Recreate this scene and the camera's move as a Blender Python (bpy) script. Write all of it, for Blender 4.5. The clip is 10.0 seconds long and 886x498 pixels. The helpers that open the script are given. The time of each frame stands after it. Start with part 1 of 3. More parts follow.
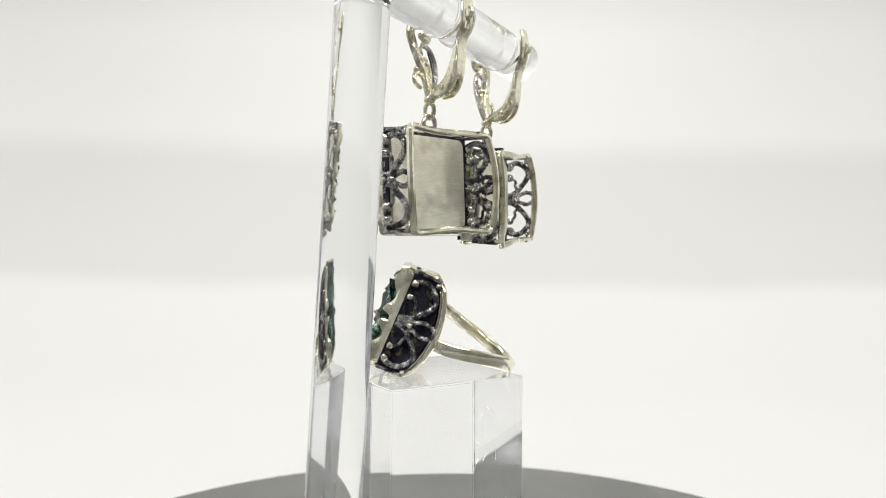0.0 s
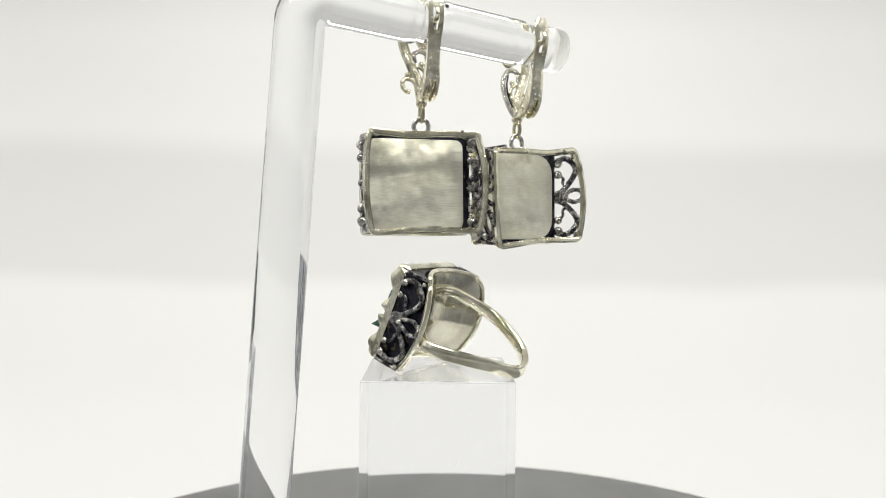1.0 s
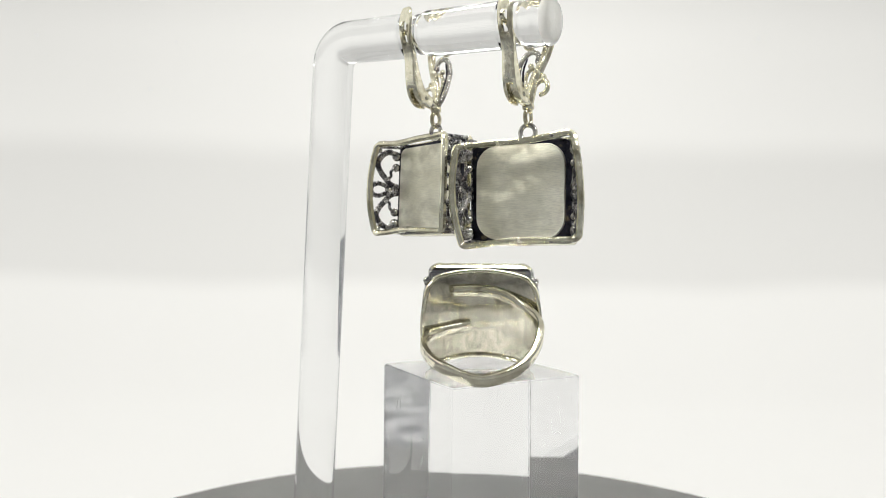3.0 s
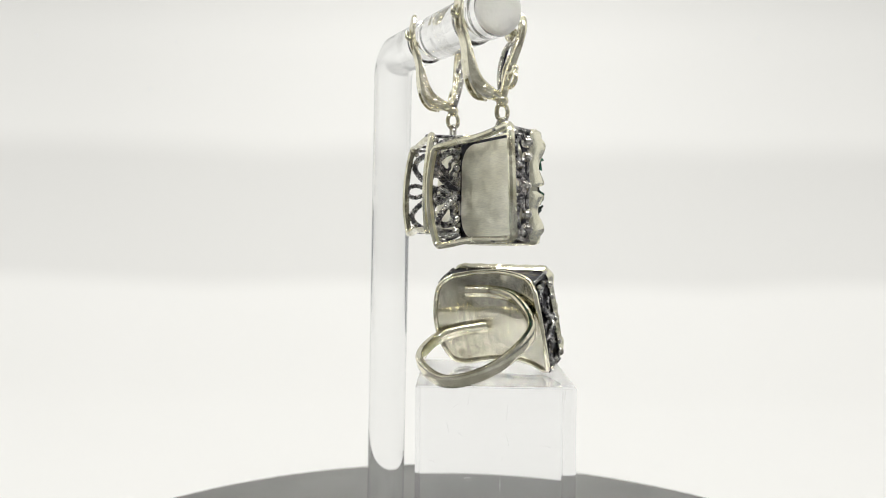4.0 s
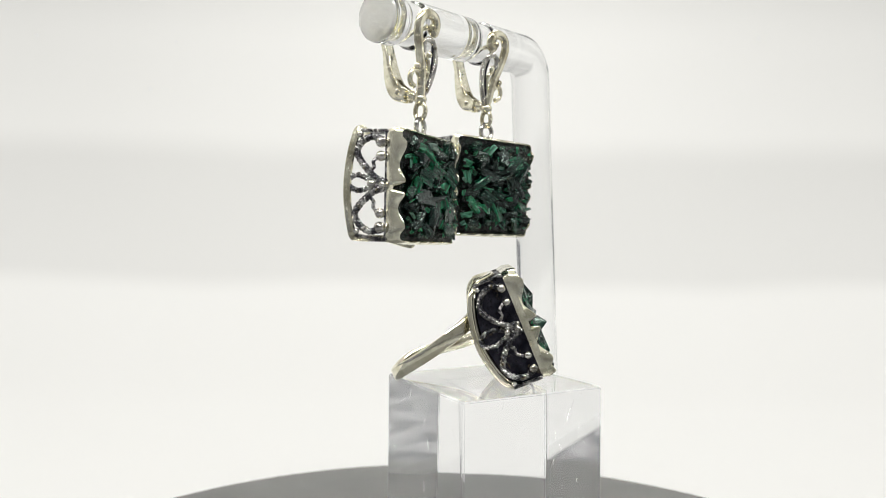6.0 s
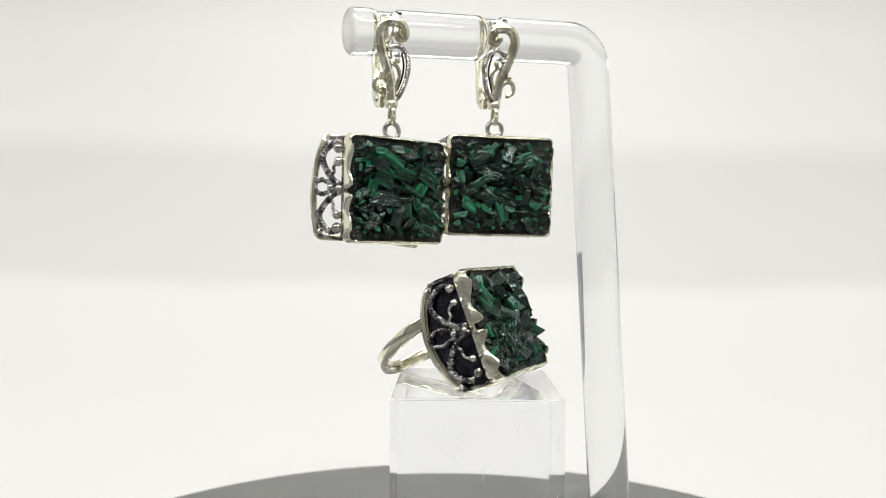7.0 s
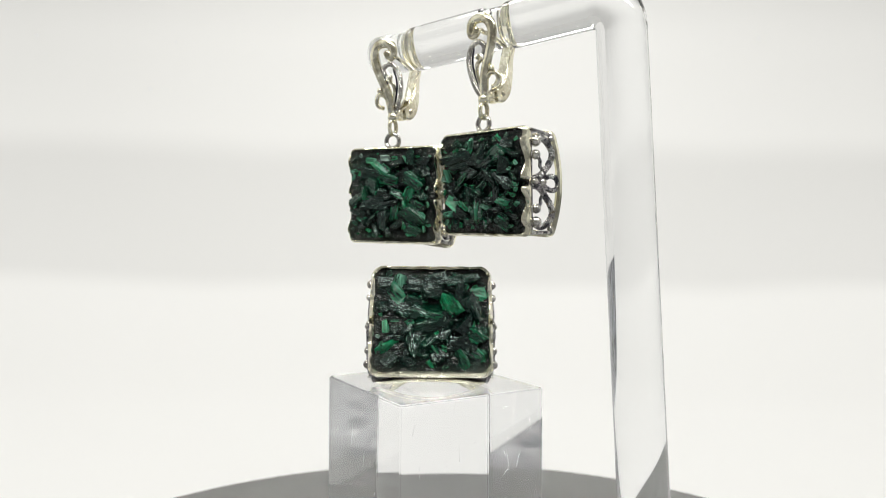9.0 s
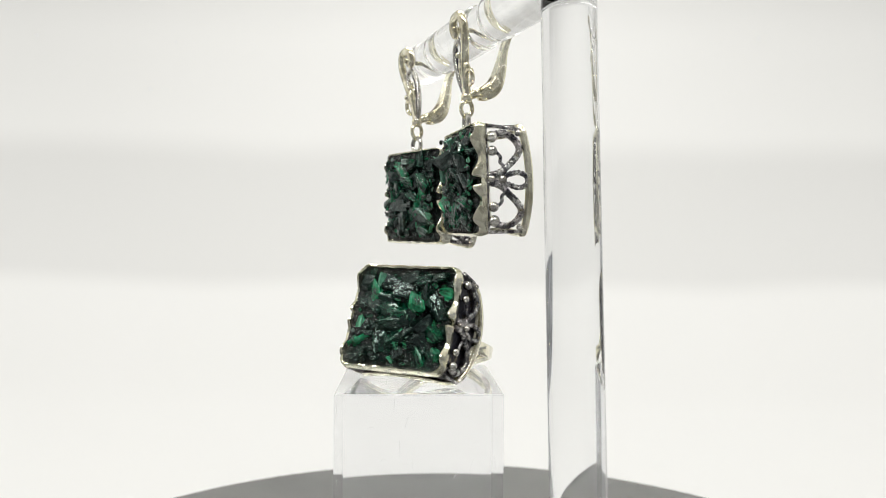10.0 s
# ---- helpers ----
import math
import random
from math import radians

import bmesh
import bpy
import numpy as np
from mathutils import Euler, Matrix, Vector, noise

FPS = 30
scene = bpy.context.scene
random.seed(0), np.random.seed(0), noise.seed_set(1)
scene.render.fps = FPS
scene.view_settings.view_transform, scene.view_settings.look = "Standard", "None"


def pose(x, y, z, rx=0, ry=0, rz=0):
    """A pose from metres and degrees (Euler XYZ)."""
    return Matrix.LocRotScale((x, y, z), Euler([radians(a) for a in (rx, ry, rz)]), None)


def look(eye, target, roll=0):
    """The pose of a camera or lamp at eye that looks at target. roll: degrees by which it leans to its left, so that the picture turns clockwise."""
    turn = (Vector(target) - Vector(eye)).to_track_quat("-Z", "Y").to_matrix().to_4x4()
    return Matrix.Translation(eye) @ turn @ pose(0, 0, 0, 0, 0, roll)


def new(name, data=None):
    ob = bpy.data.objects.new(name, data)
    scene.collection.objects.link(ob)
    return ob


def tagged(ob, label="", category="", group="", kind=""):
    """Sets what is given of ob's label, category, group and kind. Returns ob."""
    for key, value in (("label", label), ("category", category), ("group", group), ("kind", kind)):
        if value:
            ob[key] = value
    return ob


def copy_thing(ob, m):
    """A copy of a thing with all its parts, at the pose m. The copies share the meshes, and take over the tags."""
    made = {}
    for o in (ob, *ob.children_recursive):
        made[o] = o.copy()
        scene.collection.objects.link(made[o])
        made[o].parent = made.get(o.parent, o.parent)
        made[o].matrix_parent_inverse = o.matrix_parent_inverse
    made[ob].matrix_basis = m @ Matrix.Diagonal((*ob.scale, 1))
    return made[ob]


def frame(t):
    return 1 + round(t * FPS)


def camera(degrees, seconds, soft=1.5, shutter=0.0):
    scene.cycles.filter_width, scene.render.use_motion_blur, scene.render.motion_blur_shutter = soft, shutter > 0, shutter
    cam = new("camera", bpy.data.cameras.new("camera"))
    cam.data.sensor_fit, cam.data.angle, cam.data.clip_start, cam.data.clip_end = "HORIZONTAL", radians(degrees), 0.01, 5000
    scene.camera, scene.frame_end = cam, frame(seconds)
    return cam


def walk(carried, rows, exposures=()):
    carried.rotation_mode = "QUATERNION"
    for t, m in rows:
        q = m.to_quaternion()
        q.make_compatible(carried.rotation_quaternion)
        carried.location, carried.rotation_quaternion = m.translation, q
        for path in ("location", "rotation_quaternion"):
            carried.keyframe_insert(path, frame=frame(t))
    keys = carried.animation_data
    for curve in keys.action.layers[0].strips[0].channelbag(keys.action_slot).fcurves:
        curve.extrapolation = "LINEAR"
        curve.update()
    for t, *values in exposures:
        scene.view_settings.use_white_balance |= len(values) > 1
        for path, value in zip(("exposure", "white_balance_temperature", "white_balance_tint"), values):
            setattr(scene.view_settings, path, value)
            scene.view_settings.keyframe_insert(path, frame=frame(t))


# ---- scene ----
MM = 0.001
FOV = 62.45
DISC_R, TOP = 101.6, 46.15          # turntable radius, height of the block's top over it (mm)
EYE = Vector((0, -0.12256, (TOP + 22.76) * MM))
PITCH, YAW, ROLL = -0.758, 1.088, 0.534

cam = camera(FOV, 10.0, 0.6)
cam.data.dof.use_dof, cam.data.dof.focus_distance, cam.data.dof.aperture_fstop = True, 0.114, 32.0
AIM = EYE + Vector((-math.sin(radians(YAW)) * math.cos(radians(PITCH)), math.cos(radians(YAW)) * math.cos(radians(PITCH)), math.sin(radians(PITCH))))
VIEW = look(EYE, AIM, ROLL)
walk(cam, [(0.0, VIEW), (10.0, VIEW)])


def spin(t):
    """The turntable's angle in degrees at t seconds; it runs clockwise and slows a little."""
    return -(29.8024 * t - 0.1487 * (t - 5) ** 2 + 0.0049 * (t - 5) ** 3)


# ---- light: a white photo tent with glowing fabric, its front open to a dim room ----
world = bpy.data.worlds.new("room")
scene.world = world
world.use_nodes = True
world.node_tree.nodes["Background"].inputs[0].default_value = (0.55, 0.55, 0.54, 1)
world.node_tree.nodes["Background"].inputs[1].default_value = 0.48
scene.view_settings.exposure = 0.0


# ---- materials ----
def material(name, base, rough=0.5, metal=0.0, **more):
    m = bpy.data.materials.new(name)
    m.use_nodes = True
    b = m.node_tree.nodes["Principled BSDF"]
    b.inputs["Base Color"].default_value = (*base, 1)
    b.inputs["Roughness"].default_value = rough
    b.inputs["Metallic"].default_value = metal
    for k, v in more.items():
        b.inputs[k.replace("_", " ")].default_value = v
    return m


def node(m, kind, **inputs):
    n = m.node_tree.nodes.new(kind)
    for k, v in inputs.items():
        n.inputs[k.replace("_", " ")].default_value = v
    return n


def wire(m, a, out, b, inp):
    m.node_tree.links.new(a.outputs[out], b.inputs[inp])


def noise_of(m, scale, detail=4.0, stretch=(1, 1, 1)):
    tc = node(m, "ShaderNodeTexCoord")
    mp = node(m, "ShaderNodeMapping")
    mp.inputs["Scale"].default_value = stretch
    nz = node(m, "ShaderNodeTexNoise", Scale=scale, Detail=detail)
    wire(m, tc, "Object", mp, "Vector")
    wire(m, mp, "Vector", nz, "Vector")
    return nz


def ramp(m, src, out, stops):
    r = node(m, "ShaderNodeValToRGB")
    e = r.color_ramp.elements
    while len(e) < len(stops):
        e.new(0.5)
    for el, (p, c) in zip(e, stops):
        el.position = p
        el.color = (*c, 1) if len(c) == 3 else c
    wire(m, src, out, r, "Fac")
    return r


def bump(m, src, out, strength, dist):
    b = node(m, "ShaderNodeBump", Strength=strength, Distance=dist)
    wire(m, src, out, b, "Height")
    wire(m, b, "Normal", m.node_tree.nodes["Principled BSDF"], "Normal")
    return b


def mixed(m, mode, fac, a, b):
    """A colour mix node; a and b are (node, output) pairs or plain colours."""
    mix = node(m, "ShaderNodeMix")
    mix.data_type, mix.blend_type = "RGBA", mode
    for at, v in ((0, fac), (6, a), (7, b)):
        if isinstance(v, tuple) and not isinstance(v[0], float):
            m.node_tree.links.new(v[0].outputs[v[1]], mix.inputs[at])
        else:
            mix.inputs[at].default_value = (*v, 1) if isinstance(v, tuple) else v
    return mix


def metal_mat(name, light, dark, lo, hi, rough, scale, stretch=(1, 1, 1), bumpd=0.00004, dent=0.00022, line=0.8, stain=(0.2, 0.17, 0.11)):
    """Worn metal: two tones in a coarse noise, hairlines in a fine one, tarnish in blots, and shallow dents."""
    m = material(name, light, rough, 1.0)
    b = m.node_tree.nodes["Principled BSDF"]
    tone = ramp(m, noise_of(m, scale, 6.0), "Fac", [(lo, dark), (hi, light)])
    n2 = noise_of(m, scale * 5, 4.0, stretch)
    hair = ramp(m, n2, "Fac", [(0.35, (line,) * 3), (0.62, (1.0,) * 3)])
    lined = mixed(m, "MULTIPLY", 1.0, (tone, "Color"), (hair, "Color"))
    blot = ramp(m, noise_of(m, scale * 1.3, 9.0), "Fac", [(0.27, (1.0,) * 3), (0.4, (0.0,) * 3)])
    worn = mixed(m, "MIX", (blot, "Color"), (lined, 2), stain)
    m.node_tree.links.new(worn.outputs[2], b.inputs["Base Color"])
    wire(m, ramp(m, n2, "Fac", [(0.3, (rough * 0.7,) * 3), (0.7, (min(1, rough * 1.4),) * 3)]), "Color", b, "Roughness")
    fine = bump(m, n2, "Fac", 0.5, bumpd)
    n3 = noise_of(m, scale * 1.6, 2.0)
    dents = node(m, "ShaderNodeBump", Strength=0.6, Distance=dent)
    wire(m, n3, "Fac", dents, "Height")
    wire(m, dents, "Normal", fine, "Normal")
    return m


SILVER = metal_mat("silver", (0.9, 0.87, 0.72), (0.6, 0.57, 0.42), 0.3, 0.58, 0.11, 230, line=0.92, dent=0.0001)
POLISHED = metal_mat("polished_silver", (0.87, 0.85, 0.7), (0.5, 0.48, 0.35), 0.32, 0.58, 0.2, 170, dent=0.00006, line=0.9, stain=(0.3, 0.28, 0.2))
SILVER_HOOK = metal_mat("pale_silver", (0.9, 0.87, 0.71), (0.5, 0.46, 0.33), 0.32, 0.55, 0.21, 260, dent=0.00005, line=0.9, stain=(0.4, 0.37, 0.26))
BRUSHED = metal_mat("brushed_silver", (0.98, 0.96, 0.84), (0.74, 0.72, 0.59), 0.34, 0.6, 0.42, 100, (0.9, 10.0, 14.0), 0.00003, 0.0014, 0.86, (0.42, 0.4, 0.31))
# upright streaks in the colour stand in for the hollow plate's reflections
STREAKED = metal_mat("reflection_streak_silver", (0.72, 0.69, 0.58), (0.44, 0.42, 0.32), 0.3, 0.6, 0.16, 200, (1.2, 1.2, 0.03), 0.00003, 0.00015, 0.8, (0.22, 0.2, 0.13))
DARK = metal_mat("oxidised_silver", (0.56, 0.55, 0.54), (0.06, 0.06, 0.07), 0.44, 0.64, 0.27, 900)
GREY = metal_mat("grey_silver", (0.82, 0.8, 0.74), (0.34, 0.33, 0.32), 0.38, 0.58, 0.2, 500)
BLACK = metal_mat("blackened_silver", (0.05, 0.05, 0.065), (0.015, 0.015, 0.022), 0.35, 0.65, 0.33, 500)


def resin_mat():
    m = material("dark_green_resin", (0.002, 0.006, 0.004), 0.03)
    m.node_tree.nodes["Principled BSDF"].inputs["IOR"].default_value = 1.5
    bump(m, noise_of(m, 2300, 1.5), "Fac", 1.0, 0.0005)
    # paler specks in the colour stand in for the bed's tiny glints
    glint_specks = ramp(m, noise_of(m, 2600, 3.0), "Fac", [(0.68, (0.002, 0.006, 0.004)), (0.78, (0.02, 0.05, 0.035))])
    wire(m, glint_specks, "Color", m.node_tree.nodes["Principled BSDF"], "Base Color")
    return m


def crystal_mat():
    """Deep green chips, each its own tone, streaked along the length, glossy."""
    m = material("green_crystal", (0.01, 0.08, 0.03), 0.035)
    b = m.node_tree.nodes["Principled BSDF"]
    b.inputs["IOR"].default_value = 1.58
    b.inputs["Specular Tint"].default_value = (0.8, 1.0, 0.95, 1)
    info = node(m, "ShaderNodeObjectInfo")
    tone = ramp(m, info, "Random", [(0.0, (0.0006, 0.004, 0.003)), (0.45, (0.0007, 0.011, 0.0065)), (0.72, (0.0014, 0.042, 0.019)), (0.9, (0.004, 0.15, 0.058)), (0.96, (0.05, 0.18, 0.115)), (1.0, (0.16, 0.21, 0.19))])
    streak = noise_of(m, 2600, 5.0, (0.12, 1, 1))
    grain = noise_of(m, 1300, 3.0, (0.5, 1, 1))
    sr = ramp(m, streak, "Fac", [(0.35, (0.35, 0.35, 0.35)), (0.7, (1.45, 1.45, 1.45))])
    lined = mixed(m, "MULTIPLY", 1.0, (tone, "Color"), (sr, "Color"))
    # pale mineral fibres, strengthened to double as painted glints
    fibre_glint = ramp(m, noise_of(m, 4200, 6.0, (0.3, 1, 1)), "Fac", [(0.61, (0.0,) * 3), (0.78, (0.42,) * 3)])
    pale = mixed(m, "MIX", (fibre_glint, "Color"), (lined, 2), (0.3, 0.44, 0.37))
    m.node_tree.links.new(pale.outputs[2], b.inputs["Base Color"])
    fine = bump(m, streak, "Fac", 1.0, 0.00014)
    lumps = node(m, "ShaderNodeBump", Strength=1.0, Distance=0.00055)
    wire(m, grain, "Fac", lumps, "Height")
    wire(m, lumps, "Normal", fine, "Normal")
    return m


def acrylic_mat(name, tint):
    m = material(name, tint, 0.0)
    b = m.node_tree.nodes["Principled BSDF"]
    b.inputs["Transmission Weight"].default_value = 1.0
    b.inputs["IOR"].default_value = 1.49
    n = noise_of(m, 60, 3.0)
    wire(m, ramp(m, n, "Fac", [(0.5, (0.0,) * 3), (0.8, (0.05,) * 3)]), "Color", b, "Roughness")
    return m


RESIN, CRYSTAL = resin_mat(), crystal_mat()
ACRYLIC = acrylic_mat("clear_acrylic", (0.975, 0.98, 0.985))
BLOCK = acrylic_mat("thick_clear_acrylic", (0.945, 0.95, 0.96))


def plate_mat():
    m = material("grey_turntable", (0.14, 0.14, 0.137), 0.55)
    n = noise_of(m, 45, 6.0)
    wire(m, ramp(m, n, "Fac", [(0.3, (0.085, 0.085, 0.083)), (0.7, (0.112, 0.112, 0.109))]), "Color", m.node_tree.nodes["Principled BSDF"], "Base Color")
    bump(m, noise_of(m, 3000, 2.0), "Fac", 0.2, 0.0001)
    return m


PLATE = plate_mat()


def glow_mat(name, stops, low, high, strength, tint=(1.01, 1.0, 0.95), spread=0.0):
    """Glowing white fabric: soft bands by height and a sideways falloff painted into emission."""
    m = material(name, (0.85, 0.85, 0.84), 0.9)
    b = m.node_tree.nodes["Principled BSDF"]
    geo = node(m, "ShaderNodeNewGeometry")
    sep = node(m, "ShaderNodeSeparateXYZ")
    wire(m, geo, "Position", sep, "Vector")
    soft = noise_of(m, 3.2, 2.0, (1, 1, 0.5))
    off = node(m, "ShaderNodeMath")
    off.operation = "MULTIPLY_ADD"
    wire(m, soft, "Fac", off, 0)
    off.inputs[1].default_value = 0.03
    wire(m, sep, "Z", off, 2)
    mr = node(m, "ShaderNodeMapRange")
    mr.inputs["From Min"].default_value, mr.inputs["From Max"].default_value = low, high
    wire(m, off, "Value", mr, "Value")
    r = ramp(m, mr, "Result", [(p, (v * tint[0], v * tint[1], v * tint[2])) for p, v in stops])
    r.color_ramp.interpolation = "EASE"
    # painted falloff: the glow dims towards the sides, most at the top
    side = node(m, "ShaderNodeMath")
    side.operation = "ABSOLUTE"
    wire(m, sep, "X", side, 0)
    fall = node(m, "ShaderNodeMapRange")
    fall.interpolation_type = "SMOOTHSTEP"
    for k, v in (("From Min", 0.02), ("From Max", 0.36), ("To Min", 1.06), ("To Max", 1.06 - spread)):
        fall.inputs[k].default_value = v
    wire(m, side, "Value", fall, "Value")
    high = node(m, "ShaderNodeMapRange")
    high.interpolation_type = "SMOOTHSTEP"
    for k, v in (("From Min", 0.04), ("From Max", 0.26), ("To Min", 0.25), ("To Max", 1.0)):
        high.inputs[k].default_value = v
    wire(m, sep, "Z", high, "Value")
    # lamp is only the falloff factor on the emission, not a source
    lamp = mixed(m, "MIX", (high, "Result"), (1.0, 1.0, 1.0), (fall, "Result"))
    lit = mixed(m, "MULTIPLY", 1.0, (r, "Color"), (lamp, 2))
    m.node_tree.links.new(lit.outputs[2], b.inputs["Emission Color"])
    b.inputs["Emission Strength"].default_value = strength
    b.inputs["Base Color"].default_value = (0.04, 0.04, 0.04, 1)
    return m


# ---- mesh helpers; everything below is measured in millimetres ----
def part(name, bm, mat, parent=None, label="", m=None, smooth=35):
    """Links a bmesh as one mesh object under a thing or part."""
    if m is not None:
        bm.transform(m)
    bm.transform(Matrix.Scale(MM, 4))
    bmesh.ops.recalc_face_normals(bm, faces=bm.faces)
    me = bpy.data.meshes.new(name)
    bm.to_mesh(me)
    bm.free()
    me.materials.append(mat)
    if smooth:
        me.shade_smooth()
        me.set_sharp_from_angle(angle=radians(smooth))
    ob = new(name, me)
    if parent:
        ob.parent = parent
    return tagged(ob, label)


def circle(r, n=10):
    return [(r * math.cos(2 * math.pi * k / n), r * math.sin(2 * math.pi * k / n)) for k in range(n)]


def slab(w, h, b):
    """A rectangle with cut corners, as a sweep's section."""
    x, y = w / 2, h / 2
    return [(x, -y + b), (x, y - b), (x - b, y), (-x + b, y), (-x, y - b), (-x, -y + b), (-x + b, -y), (x - b, -y)]


def half_round(w, h):
    """Section of a ring's band: flat inside, softly rounded outside."""
    out = [(-w / 2, -h / 2 + 0.25), (-w / 2, h / 2 - 0.25), (-w / 2 + 0.2, h / 2)]
    for k in range(9):
        a = radians(80 - 20 * k)
        out.append((w * 0.08 + w * 0.42 * math.cos(a), h / 2 * math.sin(a)))
    return out + [(-w / 2 + 0.2, -h / 2)]


def smooth_path(pts, per=6, closed=False):
    """A Catmull-Rom curve through the points."""
    p = [Vector(a) for a in pts]
    n = len(p)
    out = []
    for i in range(n if closed else n - 1):
        if closed:
            a, b, c, d = p[i - 1], p[i], p[(i + 1) % n], p[(i + 2) % n]
        else:
            a, b, c, d = p[max(i - 1, 0)], p[i], p[i + 1], p[min(i + 2, n - 1)]
        for k in range(per):
            t = k / per
            out.append(0.5 * (2 * b + (c - a) * t + (2 * a - 5 * b + 4 * c - d) * t * t + (3 * b - 3 * c + d - a) * t ** 3))
    if not closed:
        out.append(p[-1])
    return out


def sweep(bm, pts, section, up=(0, 0, 1), closed=False, sizes=None):
    """A section (side, up) carried along a path."""
    up = Vector(up)
    n = len(pts)
    rings = []
    for i, p in enumerate(pts):
        a = pts[i - 1] if (i or closed) else pts[0]
        b = pts[(i + 1) % n] if (i < n - 1 or closed) else pts[-1]
        tan = (b - a).normalized()
        side = tan.cross(up)
        if side.length < 1e-4:
            side = tan.cross(Vector((0.31, 0.72, 0.6)))
        side.normalize()
        top = side.cross(tan)
        s = sizes[i] if sizes else 1.0
        rings.append([bm.verts.new(p + side * (x * s) + top * (y * s)) for x, y in section])
    k = len(section)
    for i in range(n if closed else n - 1):
        r, q = rings[i], rings[(i + 1) % n]
        for j in range(k):
            bm.faces.new((r[j], r[(j + 1) % k], q[(j + 1) % k], q[j]))
    if not closed:
        bm.faces.new(rings[0][::-1])
        bm.faces.new(rings[-1])
    return bm


def tube(pts, r, up=(0, 0, 1), closed=False, n=8, per=5, sizes=None):
    return sweep(bmesh.new(), smooth_path(pts, per, closed), circle(r, n), up, closed, sizes)


def rope(pts, r, pitch=1.1, per=8, up=(1, 0, 0)):
    """Two strands twisted round each other along a path."""
    path = smooth_path(pts, per)
    fine = [path[0]]
    for a, b in zip(path, path[1:]):
        k = max(1, round((b - a).length / 0.11))
        fine += [a.lerp(b, (j + 1) / k) for j in range(k)]
    bm = bmesh.new()
    up = Vector(up)
    for turn in (0, math.pi):
        run, line = 0.0, []
        for i, p in enumerate(fine):
            tan = (fine[min(i + 1, len(fine) - 1)] - fine[max(i - 1, 0)]).normalized()
            side = tan.cross(up).normalized()
            top = side.cross(tan)
            if i:
                run += (p - fine[i - 1]).length
            a = 2 * math.pi * run / pitch + turn
            line.append(p + (side * math.cos(a) + top * math.sin(a)) * r * 0.47)
        sweep(bm, line, circle(r * 0.66, 7), up)
    return bm


def ball(r, at, seg=12):
    bm = bmesh.new()
    bmesh.ops.create_uvsphere(bm, u_segments=seg, v_segments=seg // 2 + 2, radius=r)
    bmesh.ops.translate(bm, verts=bm.verts, vec=at)
    return bm


def drum(r, h, axis="Z", at=(0, 0, 0), seg=20, bevel=0.1):
    bm = bmesh.new()
    bmesh.ops.create_cone(bm, cap_ends=True, segments=seg, radius1=r, radius2=r, depth=h)
    if bevel:
        bmesh.ops.bevel(bm, geom=[e for e in bm.edges if abs(e.verts[0].co.z - e.verts[1].co.z) < 1e-6], offset=bevel, segments=2, affect="EDGES")
    if axis == "Y":
        bm.transform(Matrix.Rotation(math.pi / 2, 4, "X"))
    if axis == "X":
        bm.transform(Matrix.Rotation(math.pi / 2, 4, "Y"))
    bmesh.ops.translate(bm, verts=bm.verts, vec=at)
    return bm


def box(w, d, h, at=(0, 0, 0), bevel=0.0, seg=2):
    bm = bmesh.new()
    bmesh.ops.create_cube(bm, size=1)
    bm.transform(Matrix.Diagonal((w, d, h, 1)))
    if bevel:
        bmesh.ops.bevel(bm, geom=bm.edges[:], offset=bevel, segments=seg, affect="EDGES")
    bmesh.ops.translate(bm, verts=bm.verts, vec=at)
    return bm


def round_rect(w, h, r, n=5):
    """Outline of a rectangle with rounded corners, anticlockwise, as (x, z)."""
    out = []
    for cx, cz, a0 in ((w / 2 - r, h / 2 - r, 0), (-w / 2 + r, h / 2 - r, 90), (-w / 2 + r, -h / 2 + r, 180), (w / 2 - r, -h / 2 + r, 270)):
        for k in range(n + 1):
            a = radians(a0 + 90 * k / n)
            out.append((cx + r * math.cos(a), cz + r * math.sin(a)))
    return out


def prism(outline, y0, y1, inset0=0.0):
    """A plate between two depths with the outline (x, z); the face at y0 may be drawn in a little."""
    bm = bmesh.new()
    s = 1 - inset0 / 8
    a = [bm.verts.new((x * s, y0, z * s)) for x, z in outline]
    b = [bm.verts.new((x, y1, z)) for x, z in outline]
    n = len(a)
    for i in range(n):
        bm.faces.new((a[i], a[(i + 1) % n], b[(i + 1) % n], b[i]))
    bm.faces.new(a)
    bm.faces.new(b[::-1])
    return bm


def dome(outline, y0, y1, rise, seed):
    """A sheet with the outline (x, z), pillowed towards +y, with a flat underside at y0."""
    bm = bmesh.new()
    n = len(outline)
    rings = []
    for k in (1.0, 0.985, 0.95, 0.85, 0.7, 0.5, 0.25):
        lift = y1 + rise * (1 - k * k) if k < 1 else y0
        rings.append([bm.verts.new((x * k, lift + (0.1 * noise.noise(Vector((x * k * 0.25 + seed, z * k * 0.25, 0))) if k < 0.97 else 0), z * k)) for x, z in outline])
    for a, b in zip(rings, rings[1:]):
        for i in range(n):
            bm.faces.new((a[i], a[(i + 1) % n], b[(i + 1) % n], b[i]))
    bm.faces.new(rings[-1])
    bm.faces.new(rings[0][::-1])
    return bm


def dense(outline, step=0.35):
    out = []
    for i, (x, z) in enumerate(outline):
        x2, z2 = outline[(i + 1) % len(outline)]
        k = max(1, round(math.hypot(x2 - x, z2 - z) / step))
        out += [(x + (x2 - x) * j / k, z + (z2 - z) * j / k) for j in range(k)]
    return out


LOBES = ((0, 1.5), (0.13, 0.1), (0.3, 1.2), (0.43, 0.2), (0.485, 1.9), (0.535, 0.15), (0.69, 1.1), (0.88, 0.0), (1, 1.3))


